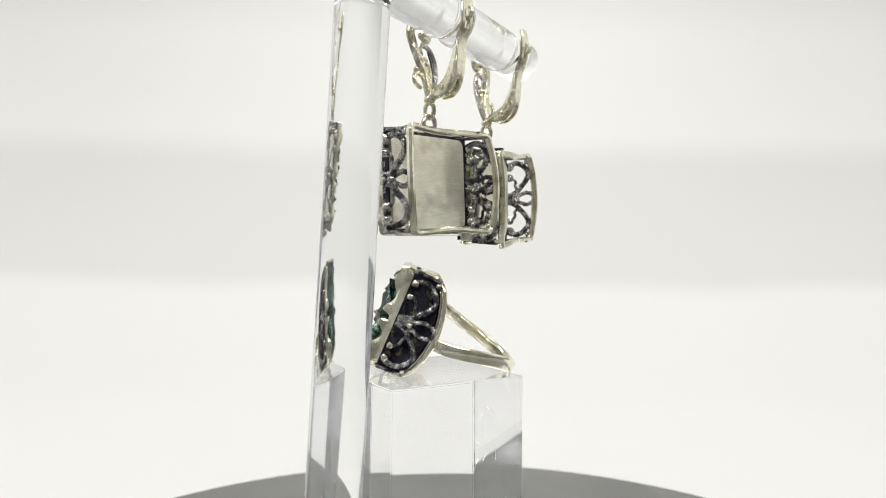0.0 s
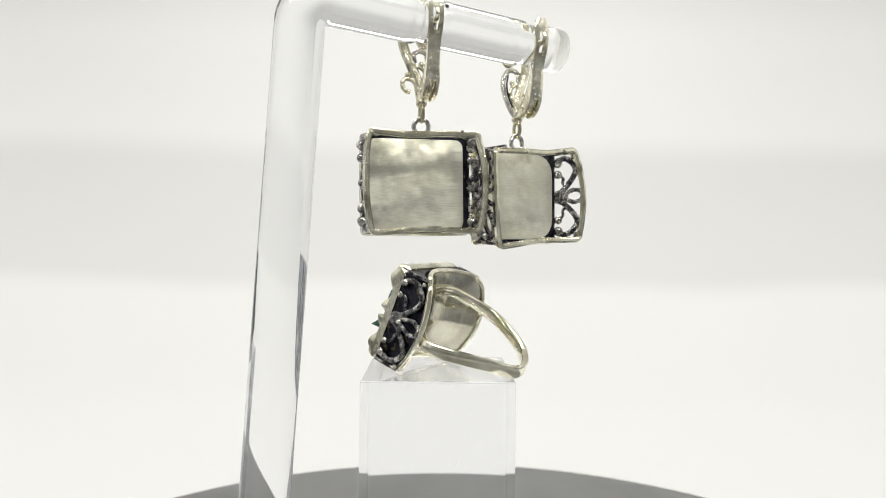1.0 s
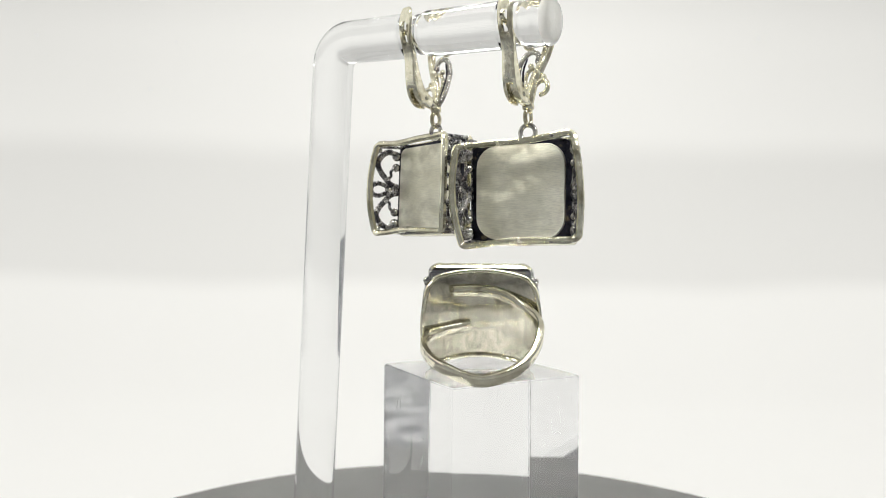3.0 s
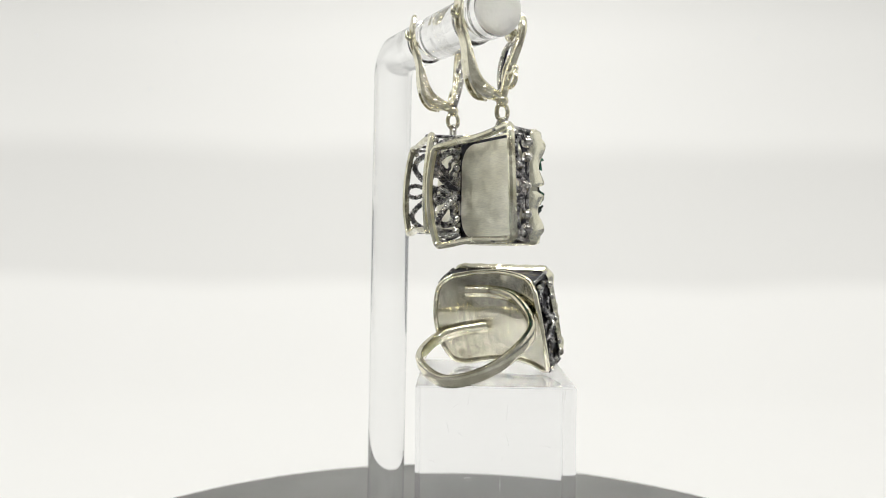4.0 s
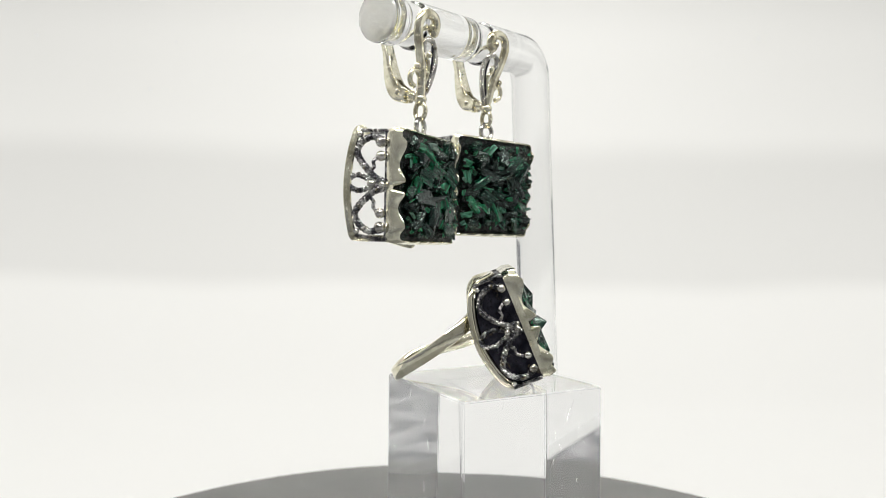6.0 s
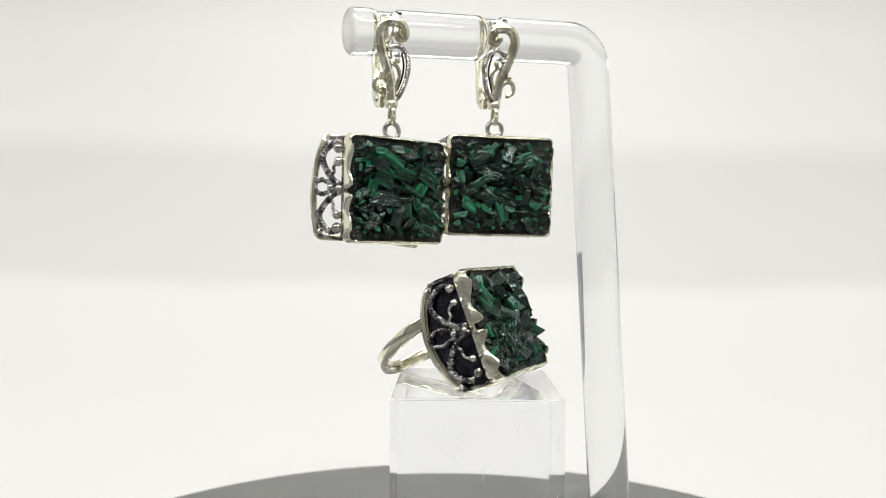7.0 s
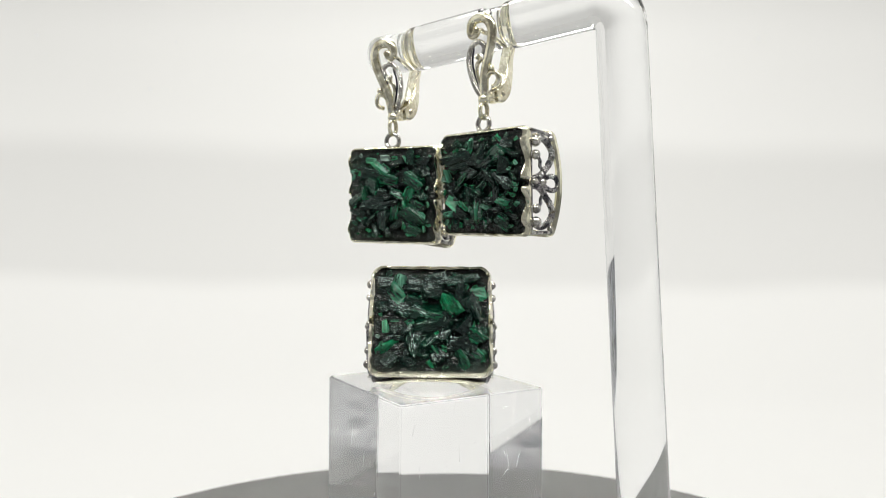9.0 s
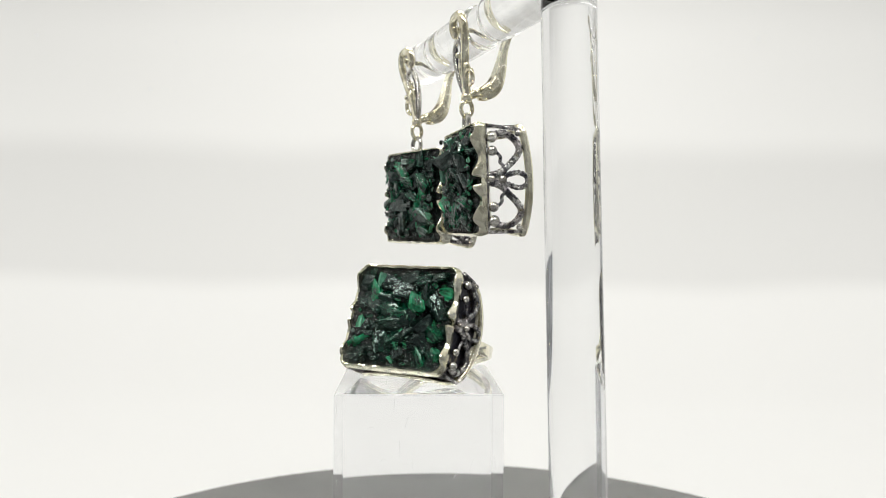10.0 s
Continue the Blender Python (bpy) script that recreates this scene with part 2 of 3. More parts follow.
def lobes(u):
    """How far the bezel's edge is cut back along one side: waves with a sharp notch in the middle."""
    u = min(max(u, 0.0), 1.0)
    for (a, va), (b, vb) in zip(LOBES, LOBES[1:]):
        if u <= b:
            t = (u - a) / (b - a)
            return va + (vb - va) * (t * t * (3 - 2 * t))
    return LOBES[-1][1]


def wavy_bezel(w, h, front, back, thick, seed, deep=1.15, round_r=0.8):
    """The thin wall round the stones: its front edge is scalloped, deep on the sides, shallow above and below."""
    rnd = random.Random(seed)
    ph = [rnd.uniform(-0.4, 0.4) for _ in range(4)]
    line = dense(round_rect(w, h, round_r), 0.22)
    reach = []
    for x, z in line:
        if abs(x) > w / 2 - 0.25:
            k = 0 if x > 0 else 1
            reach.append((min(deep * lobes(z / h + 0.5 + 0.02 * ph[k]), back - front + 0.1), 0.35))
        else:
            k = 2 if z > 0 else 3
            reach.append((deep * (0.4 + 0.16 * math.sin(x * 2.1 + ph[k] * 9) + 0.12 * math.sin(x * 3.7 + ph[k] * 5)), 0.15))
    bm = bmesh.new()
    rings = []
    count = len(line)
    for i, (x, z) in enumerate(line):
        # the cut runs smoothly round the corners
        near = [reach[(i + k) % count] for k in (range(-3, 4) if h / 2 - abs(z) < 1.3 else (0,))]
        e, lean = sum(a for a, b in near) / len(near), sum(b for a, b in near) / len(near)
        f = front - 0.45 + e
        n = Vector((x / w, 0, z / h)).normalized()
        # outer back, outer front, inner front, inner back; the lip leans in a little
        o = Vector((x, 0, z))
        rings.append([bm.verts.new(v) for v in (
            Vector((x, back, z)), Vector((x, (front + back) / 2, z)) + n * 0.3, o - n * lean * 0.4 + Vector((0, f, 0)), o - n * (lean * 0.4 + thick * 0.4) + Vector((0, f - 0.08, 0)),
            o - n * (thick + lean * 0.3) + Vector((0, f + 0.12, 0)), o - n * thick + Vector((0, back, 0)))])
    n = len(rings)
    for i in range(n):
        a, b = rings[i], rings[(i + 1) % n]
        for j in range(6):
            bm.faces.new((a[j], a[(j + 1) % 6], b[(j + 1) % 6], b[j]))
    return bm


# ---- crystals: a few chip shapes, shared by all ----
def chip_mesh(seed):
    """A broken splinter: the hull of a few points strewn in a long box, one end cut aslant."""
    rnd = random.Random(seed)
    bm = bmesh.new()
    L, B, T = rnd.uniform(1.15, 1.9), rnd.uniform(0.65, 1.1), rnd.uniform(0.5, 0.8)
    cut_a, cut_b = rnd.uniform(-0.35, 0.35), rnd.uniform(-0.35, 0.35)
    for x in (-1, 1):
        for y in (-1, 1):
            for z in (-1, 1):
                k = rnd.uniform(0.4, 1.0)
                bm.verts.new((x * L * rnd.uniform(0.6, 1) + (cut_a if x > 0 else cut_b) * y, y * B * k, z * T * k))
    for k in range(13):
        a = rnd.uniform(0, 6.28)
        bm.verts.new((rnd.uniform(-0.7, 0.7) * L, B * rnd.uniform(0.85, 1.08) * math.cos(a), T * rnd.uniform(0.85, 1.12) * math.sin(a)))
    hull = bmesh.ops.convex_hull(bm, input=bm.verts[:])
    loose = {v for v in hull["geom_interior"] + hull["geom_unused"] if isinstance(v, bmesh.types.BMVert)}
    bmesh.ops.delete(bm, geom=list(loose), context="VERTS")
    bmesh.ops.recalc_face_normals(bm, faces=bm.faces)
    bm.transform(Matrix.Scale(MM, 4))
    me = bpy.data.meshes.new("crystal")
    bm.to_mesh(me)
    bm.free()
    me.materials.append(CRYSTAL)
    return me


CHIPS = [chip_mesh(s) for s in range(18)]


def crystals(parent, w, h, depth, seed, m, big=1.0, fat=1.0):
    """A crowded bed of chips over a w by h face whose ground lies at y = depth."""
    rnd = random.Random(seed)
    placed = []
    tries = 0
    while len(placed) < 150 and tries < 9000:
        tries += 1
        large = tries < 2600 and len(placed) < 50
        edge = (1.45 if large else 0.7) * big
        x, z = rnd.uniform(-w / 2 + edge, w / 2 - edge), rnd.uniform(-h / 2 + edge, h / 2 - edge)
        gap = 2.05 if large else 0.9
        if any(math.hypot(x - a, z - b) < gap * big for a, b in placed):
            continue
        placed.append((x, z))
        s = (rnd.uniform(1.05, 1.55) if large else rnd.uniform(0.3, 0.6)) * big
        s *= min(1.0, (0.28 if large else 0.5) + min(w / 2 - abs(x), h / 2 - abs(z)) * 0.2)
        turn = Matrix.Rotation(rnd.gauss(0.2, 0.75), 4, "Y")
        tip = Matrix.Rotation(max(-0.42, min(0.42, rnd.gauss(0, 0.26))), 4, "Z") @ Matrix.Rotation(rnd.gauss(1.57, 0.65), 4, "X")
        ob = new("crystal", CHIPS[rnd.randrange(len(CHIPS))])
        ob.parent = parent
        at = Vector((x, depth - (rnd.uniform(-0.15, 0.5) if large else rnd.uniform(0.0, 0.45)) * big, z))
        local = m @ Matrix.Translation(at) @ turn @ tip @ Matrix.Diagonal((s, s * fat * rnd.uniform(0.8, 1.1), s * fat, 1))
        local.translation = local.translation * MM
        ob.matrix_basis = local


def resin_bed(w, h, y0, y1, seed):
    """A lumpy dark ground that the chips sit in."""
    bm = bmesh.new()
    nx, nz = 56, 56
    grid = [[bm.verts.new((-w / 2 + w * i / nx, y0 - (0.5 * noise.noise(Vector((i * 0.15 + seed, j * 0.15, 0.5))) + 0.28 * noise.noise(Vector((i * 0.42, j * 0.42 + seed, 2.5)))) * (0 < i < nx and 0 < j < nz), -h / 2 + h * j / nz)) for i in range(nx + 1)] for j in range(nz + 1)]
    for j in range(nz):
        for i in range(nx):
            bm.faces.new((grid[j][i], grid[j][i + 1], grid[j + 1][i + 1], grid[j + 1][i]))
    rim = [grid[0][i] for i in range(nx + 1)] + [grid[j][nx] for j in range(1, nz + 1)] + [grid[nz][i] for i in range(nx - 1, -1, -1)] + [grid[j][0] for j in range(nz - 1, 0, -1)]
    back = [bm.verts.new((v.co.x, y1, v.co.z)) for v in rim]
    k = len(rim)
    for i in range(k):
        bm.faces.new((rim[i], rim[(i + 1) % k], back[(i + 1) % k], back[i]))
    bm.faces.new(back)
    return bm


# ---- filigree, drawn on the side panel: s runs from the bezel (0) to the back frame (1), z up ----
def filigree(thing, to3d, up, tall, seed, m, wire_r=0.36, rail=None, proud=0.0, beads=1.0):
    """Twisted-wire scrolls with little balls between a bezel and a back frame."""
    k = tall / 8.0
    rnd = random.Random(seed)
    panel = part("filigree_panel", rail, DARK, thing, "oxidised silver side panel of open filigree", m)

    def lay(name, pts, r, twisted=True, mat=DARK):
        p = [to3d(s + rnd.uniform(-0.015, 0.015), z * k) + Vector(up) * proud * 0.6 for s, z in pts]
        bm = rope(p, r, 1.25, 8, up) if twisted else tube(p, r, up, per=6)
        part(name, bm, mat, panel, "", m, 60)

    def bead(s, z, r, lift=0.25):
        at = to3d(s, z * k) + Vector(up) * (lift + proud)
        part("bead", ball(r * beads, at), GREY, panel, "", m)

    # the small middle loop
    lay("twisted_wire", [(0.1, 0.25), (0.42, 0.55), (0.72, 1.15), (0.93, 0.7), (0.97, 0.0), (0.93, -0.7), (0.72, -1.15), (0.42, -0.55), (0.1, -0.25)], wire_r * 0.8)
    for q in (1, -1):
        # large arm from the middle out to the frame and back to the bezel's corner
        lay("twisted_wire", [(0.05, 0.5 * q), (0.32, 1.0 * q), (0.52, 2.1 * q), (0.72, 3.4 * q), (0.84, 4.8 * q), (0.74, 6.2 * q), (0.5, 6.9 * q), (0.27, 6.7 * q), (0.12, 6.3 * q)], wire_r)
        # thin inner curl
        lay("curl", [(0.45, 1.8 * q), (0.34, 2.5 * q), (0.35, 3.3 * q), (0.24, 4.0 * q), (0.1, 4.1 * q)], wire_r * 0.55, False)
        bead(0.15, 6.15 * q, 0.88)
        bead(0.14, 4.1 * q, 0.78)
        bead(0.86, 7.2 * q, 0.52, 0.15)
    bead(0.1, 0, 0.58)
    bead(0.36, 0, 0.68)
    return panel


def silver_frame(w, h, bulge, dip, seed):
    """Path of the back frame: sides bowed out, top and bottom a little wavy."""
    rnd = random.Random(seed)
    pts = []
    n = 12
    steps = [0.35] + list(range(1, n)) + [n - 0.35]
    a, b = rnd.uniform(0, 6), rnd.uniform(0, 6)
    for k in steps:
        t = k / n * 2 - 1
        pts.append(Vector((w / 2 + bulge * (1 - t * t), 0, t * h / 2)))
    for k in steps:
        t = 1 - k / n * 2
        pts.append(Vector((t * w / 2, 0.12 * math.sin(t * 4 + a), h / 2 - dip * (1 - t * t) + 0.1 * math.sin(t * 5 + b))))
    for k in steps:
        t = 1 - k / n * 2
        pts.append(Vector((-w / 2 - bulge * (1 - t * t), 0, t * h / 2)))
    for k in steps:
        t = k / n * 2 - 1
        pts.append(Vector((t * w / 2, 0.12 * math.sin(t * 4 + b), -h / 2 + dip * (1 - t * t) + 0.1 * math.sin(t * 5 + a))))
    return smooth_path(pts, 2, True)


# ---- the tent ----
def tent():
    W, BACK, FRONT, HIGH, LOW = 420, 450, -130, 430, -22
    # the backdrop's lighter and darker bands are painted in as emission steps
    glow = glow_mat("banded_glow_fabric", [(0.0, 0.78), (0.17, 0.81), (0.215, 0.715), (0.42, 0.705), (0.5, 0.8), (0.66, 0.79), (1.0, 0.52)], -0.02, 0.36, 1.0, spread=0.17)
    # unseen low side panels, added so the block's faces reflect dark mottling
    sides = material("mottled_side_panel", (0.3, 0.31, 0.33), 0.9)
    wire(sides, ramp(sides, noise_of(sides, 55, 5.0), "Fac", [(0.38, (0.04, 0.042, 0.05)), (0.62, (0.4, 0.41, 0.43))]), "Color", sides.node_tree.nodes["Principled BSDF"], "Base Color")
    bump(sides, noise_of(sides, 60, 4.0), "Fac", 0.5, 0.004)
    top = glow_mat("ceiling_diffuser", [(0.0, 1.0), (1.0, 1.0)], 0.3, 0.5, 0.5)
    led = material("lit_led_strip", (0.9, 0.9, 0.88), 0.5)
    led.node_tree.nodes["Principled BSDF"].inputs["Emission Color"].default_value = (1.0, 0.99, 0.94, 1)
    led.node_tree.nodes["Principled BSDF"].inputs["Emission Strength"].default_value = 41.0
    first = tagged(part("led_strip", box(320, 42, 6, (0, 0, 0), 1.0), led, None, "lit white led light strip under the tent ceiling", None, 0), category="lamp", group="ceiling lights")
    first.location = (-0.19, -0.255, 0.4285)
    for x, y, z in ((0.19, -0.255, 0.4285), (0.0, 0.16, 0.4285)):
        copy_thing(first, pose(x, y, z))
    # one sheet: floor, a wide bend, and up
    bend = 200
    path = [Vector((0, 85, LOW)), Vector((0, BACK - bend, LOW))]
    path += [Vector((0, BACK - bend + bend * math.sin(a), LOW + bend - bend * math.cos(a))) for a in [radians(k * 6) for k in range(1, 16)]]
    path.append(Vector((0, BACK, HIGH)))
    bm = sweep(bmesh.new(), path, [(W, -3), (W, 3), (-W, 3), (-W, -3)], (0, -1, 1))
    sheet = tagged(part("backdrop", bm, glow, None, "white fabric backdrop with soft horizontal bands painted into its glow", None, 50), kind="structure", category="backdrop")
    lint = material("pale_lint", (0.8, 0.8, 0.79), 0.9)
    for x, z, r in ((231, 225.5, 1.3), (-241, 185, 1.2), (-221, 221, 1.0), (-331, 226, 1.3)):
        part("lint_speck", drum(r, 0.4, "Y", (x, BACK - 3.2, z), 14, 0.1), lint, sheet, "small pale lint speck")
    table = material("grey_table", (0.16, 0.16, 0.17), 0.6)
    wire(table, ramp(table, noise_of(table, 90, 6.0), "Fac", [(0.36, (0.08, 0.083, 0.09)), (0.64, (0.34, 0.34, 0.35))]), "Color", table.node_tree.nodes["Principled BSDF"], "Base Color")
    tagged(part("floor", box(2600, 2200, 20, (0, -300, LOW - 14)), table, None, "matt grey table top under the backdrop", None, 0), kind="structure", category="table")
    lamp = glow_mat("side_diffuser", [(0.0, 1.0), (1.0, 1.0)], 0.0, 0.5, 0.7)
    for name, x in (("wall_west", -W - 4), ("wall_east", W + 4)):
        tagged(part(name, box(6, BACK + 400, 75 - LOW, (x, (BACK - 400) / 2, (75 + LOW) / 2)), sides, None, "mottled grey side panel added out of view", None, 0), kind="structure", category="wall")
        tagged(part(name.replace("wall", "diffuser"), box(6, BACK + 180, HIGH - 75, (x, (BACK - 180) / 2, (HIGH + 75) / 2)), lamp, None, "white backlit side diffuser of the tent", None, 0), kind="structure", category="wall")
    tagged(part("ceiling", box(2 * W, BACK + 280, 6, (0, (BACK - 280) / 2, HIGH + 4)), top, None, "white light diffuser over the tent", None, 0), kind="structure", category="ceiling")


tent()


# ---- turntable, block, stand ----
def turntable():
    thing = tagged(new("turntable"), "round matt grey display turntable", "turntable")
    thing.location = (0, 0, 0)
    part("platter", drum(DISC_R, 14, "Z", (0, 0, -7), 128, 1.0), PLATE, thing)
    part("base", drum(DISC_R * 0.8, 8, "Z", (0, 0, -18), 96, 1.0), PLATE, thing)
    return thing, Matrix.Identity(4)


def acrylic_block():
    m = pose(-5.64 * MM, 4.10 * MM, 0, 0, 0, 28.73)
    thing = part("display_block", box(25, 25, TOP - 0.35, (0, 0, TOP / 2 + 0.175), 0.22, 2), BLOCK, None, "", None, 0)
    thing.visible_shadow = False
    # reflector added under the block to brighten its top face
    white = material("white_reflector", (0.5, 0.5, 0.49), 0.8)
    bump(white, noise_of(white, 900, 3.0), "Fac", 0.3, 0.0001)
    part("reflector_base", box(24.6, 24.6, 0.3, (0, 0, 0.17), 0.05, 1), white, thing, "white reflector added under the block", None, 0)
    rnd = random.Random(6)
    worn = material("scratch_white", (0.85, 0.85, 0.84), 0.5)
    for face in range(4):
        for k in range(7):
            x, z = rnd.uniform(-11, 9), TOP * (rnd.uniform(0.62, 0.97) if k else 0.8)
            a = rnd.gauss(0.5, 0.7) if k % 3 else rnd.gauss(1.4, 0.2)
            run = rnd.uniform(0.5, 1.6) if k % 3 else rnd.uniform(1.5, 2.6)
            line = [(x + run * t * math.cos(a), -12.505, z + run * t * math.sin(a) + 0.3 * math.sin(t * 3)) for t in (0, 0.35, 0.7, 1)]
            part("scratch", tube(line, rnd.uniform(0.012, 0.024), (0, 1, 0), False, 4, 3), worn, thing, "", Matrix.Rotation(face * math.pi / 2, 4, "Z"), 0)
    tagged(thing, "clear polished acrylic block with fine scratches", "display block")
    return thing, m


BAR_FROM, BAR_TO = Vector((-14.55, -22.95, TOP + 59.0)), Vector((12.24, 13.1, TOP + 55.8))
BAR_DIR = (BAR_TO - BAR_FROM).normalized()
BAR_YAW = math.degrees(math.atan2(BAR_DIR.y, BAR_DIR.x))
GROOVES = (20.5, 39.7)


def acrylic_stand():
    foot = Vector((-17.42 - 0.0462 * TOP, -25.58 - 0.0466 * TOP, 0.02))
    up = (BAR_FROM - foot).normalized()
    bend = 4.4
    pts, size = [], []
    for k in range(9):
        pts.append(foot + up * ((BAR_FROM - foot).length - bend) * k / 8)
        size.append(1.0)
    fan = up.angle(BAR_DIR)
    rad = bend / math.tan((math.pi - fan) / 2)
    mid = BAR_FROM - up * bend + (BAR_DIR - up * BAR_DIR.dot(up)).normalized() * rad
    arm = BAR_FROM - up * bend - mid
    axis = up.cross(BAR_DIR).normalized()
    for k in range(1, 13):
        pts.append(mid + Matrix.Rotation(fan * k / 13, 3, axis) @ arm)
        size.append(1.0)
    full = (BAR_TO - BAR_FROM).length
    d = bend
    while d < full - 0.01:
        pts.append(BAR_FROM + BAR_DIR * d)
        near = min(abs(d - g) for g in GROOVES)
        size.append(1.0 - 0.11 * min(1.0, max(0.0, (2.4 - near) / 0.9)) ** 2 * (3 - 2 * min(1.0, max(0.0, (2.4 - near) / 0.9))))
        d += 0.25
    for e, s in ((full, 1.0), (full + 0.3, 0.985), (full + 0.6, 0.94), (full + 0.85, 0.85), (full + 1.05, 0.7), (full + 1.18, 0.5), (full + 1.25, 0.25)):
        pts.append(BAR_FROM + BAR_DIR * e)
        size.append(s)
    bm = sweep(bmesh.new(), pts, circle(3.78, 48), BAR_DIR.cross(up), False, size)
    cap = bm.copy()
    for mesh, outer in ((bm, False), (cap, True)):
        bmesh.ops.delete(mesh, geom=[q for q in mesh.faces if ((q.calc_center_median() - BAR_TO).dot(BAR_DIR) > 0.2) != outer], context="FACES")
        mesh.transform(Matrix.Translation(-foot))
    thing = tagged(new("earring_stand"), "clear round acrylic rod stand with a bent arm", "jewellery stand")
    rod = part("rod", bm, ACRYLIC, thing, "", None, 50)
    rod.visible_shadow = False
    cloudy = material("cloudy_acrylic", (0.99, 0.985, 0.95), 0.45)
    cloudy.node_tree.nodes["Principled BSDF"].inputs["Transmission Weight"].default_value = 0.75
    cloudy.node_tree.nodes["Principled BSDF"].inputs["Coat Weight"].default_value = 1.0
    bump(cloudy, noise_of(cloudy, 500, 4.0), "Fac", 0.5, 0.0004)
    part("end_face", cap, cloudy, thing, "cloudy domed end of the rod", None, 60)
    return thing, Matrix.Translation(foot * MM)


# ---- earrings ----
def earring(along, hinge_z, hook_turn, yaw, at, lean, roll, twist, shift, wide, back_wide, cup, mirror, seed):
    """A leverback earring on the bar: hook parts in the bar's own frame, the pendant turned to its own yaw."""
    hook_yaw = BAR_YAW + 180 + hook_turn
    p = BAR_FROM + BAR_DIR * along
    base = pose(p.x * MM, p.y * MM, p.z * MM, 0, 0, hook_yaw)
    thing = tagged(new("earring"), "silver leverback drop earring with dark green crystals hanging from the bar", "earring", "pair of earrings")
    z0 = hinge_z - (p.z - TOP)                     # hinge ball, below the bar's middle
    hx = Matrix.Translation((0, 0, z0)) @ Matrix.Diagonal((mirror, 1, 1, 1))

    def front(x, z):
        return (x, -3.7 - 0.165 * z, z * 0.95)

    # front scroll
    S = [(0.2, 11.1), (0.9, 10.6), (1.3, 11.4), (0.9, 12.6), (-0.3, 13.1), (-1.9, 12.8), (-2.8, 11.2), (-2.4, 8.9), (-1.5, 6.5), (-0.6, 4.2), (-0.2, 1.6), (0, 0.3)]
    path = smooth_path([front(*a) for a in S], 5)
    part("scroll", sweep(bmesh.new(), path, slab(1.6, 1.15, 0.4), (0, -1, 0.1)), SILVER_HOOK, thing, "", hx, 50)
    part("roped_loop", rope([front(*a) for a in ((-0.9, 7.4), (-1.0, 8.7), (0.1, 9.4), (1.5, 8.7), (2.3, 6.8), (2.1, 4.2), (1.3, 1.9), (0.4, 0.6))], 0.42, 0.8, 8, (0, -1, 0)), GREY, thing, "", hx, 60)
    part("leaf", tube([front(*a) for a in ((-0.4, 6.6), (0.5, 6.0), (0.9, 5.0), (0.8, 3.8), (0.2, 1.8))], 0.34, (0, -1, 0)), SILVER_HOOK, thing, "", hx, 60)
    part("curl", tube([front(*a) for a in ((-1.9, 1.8), (-2.8, 2.1), (-3.2, 3.1), (-2.7, 4.1), (-1.5, 4.0), (-0.6, 2.8), (-0.2, 1.2))], 0.4, (0, -1, 0)), SILVER_HOOK, thing, "", hx, 60)
    for line in (((-1.6, 9.0), (-1.1, 7.4), (-0.4, 5.4), (0.0, 3.0)), ((1.0, 8.4), (1.5, 6.6), (1.4, 4.6), (0.7, 2.2))):
        part("recess", tube([(a, front(a, z)[1] - 0.05, front(a, z)[2]) for a, z in line], 0.17, (0, -1, 0)), BLACK, thing, "blackened recess between the wires", hx, 60)
    for x, z, r in ((0.1, 11.2, 0.58), (0.3, 7.0, 0.5), (-2.1, 4.85, 0.55)):
        a = front(x, z)
        part("bead", ball(r, (a[0], a[1] - 0.25, a[2])), SILVER_HOOK, thing, "", hx)
    part("hinge_ball", ball(0.98, (0, -3.75, 0)), SILVER_HOOK, thing, "", hx)
    # hinge: a wedge that narrows to the ball
    part("hinge_block", sweep(bmesh.new(), [Vector(a) for a in ((0, 0.1, 1.25), (0, -1.2, 1.05), (0, -2.4, 0.75), (0, -3.5, 0.35))], slab(1.7, 1.9, 0.5), (1, 0, 0), False, [0.55, 0.95, 0.9, 0.75]), SILVER_HOOK, thing, "", hx, 50)
    # lever: a curved strip, deep at the hinge and thin behind the bar
    zb = p.z - TOP - hinge_z
    spine = [(-1.6, 0.75, 0.95), (-0.1, 1.2, 1.25), (0.95, 2.2, 1.15), (1.65, 3.8, 0.95), (2.1, 5.6, 0.72), (2.4, 7.3, 0.52), (2.9, zb - 3.1, 0.42), (3.6, zb - 1.2, 0.33), (3.78, zb + 0.4, 0.3), (3.72, zb + 2.0, 0.3), (3.45, zb + 3.7, 0.28)]
    prof = smooth_path([(0, y, z) for y, z, e in spine], 5)
    thick = smooth_path([(e, 0, 0) for y, z, e in spine], 5)
    bm = bmesh.new()
    rings = []
    n = len(prof) - 1
    section = ((-1, -0.6), (-0.93, -0.88), (-0.75, -1), (-0.42, -1), (0.42, -1), (0.75, -1), (0.93, -0.88), (1, -0.6),
               (1, 0.6), (0.93, 0.88), (0.75, 1), (0.42, 1), (-0.42, 1), (-0.75, 1), (-0.93, 0.88), (-1, 0.6))
    for i, v in enumerate(prof):
        tan = (prof[min(i + 1, n)] - prof[max(i - 1, 0)]).normalized()
        nrm = Vector((1, 0, 0)).cross(tan)
        u = i / n
        half = 1.2 + 0.1 * math.sin(u * 9) - 0.45 * (max(0, u - 0.88) / 0.12) ** 2
        deep = thick[i].x
        rings.append([bm.verts.new(v + Vector((a * half, 0, 0)) + nrm * (b * deep)) for a, b in section])
    fork, window = range(0, 13), range(33, 43)
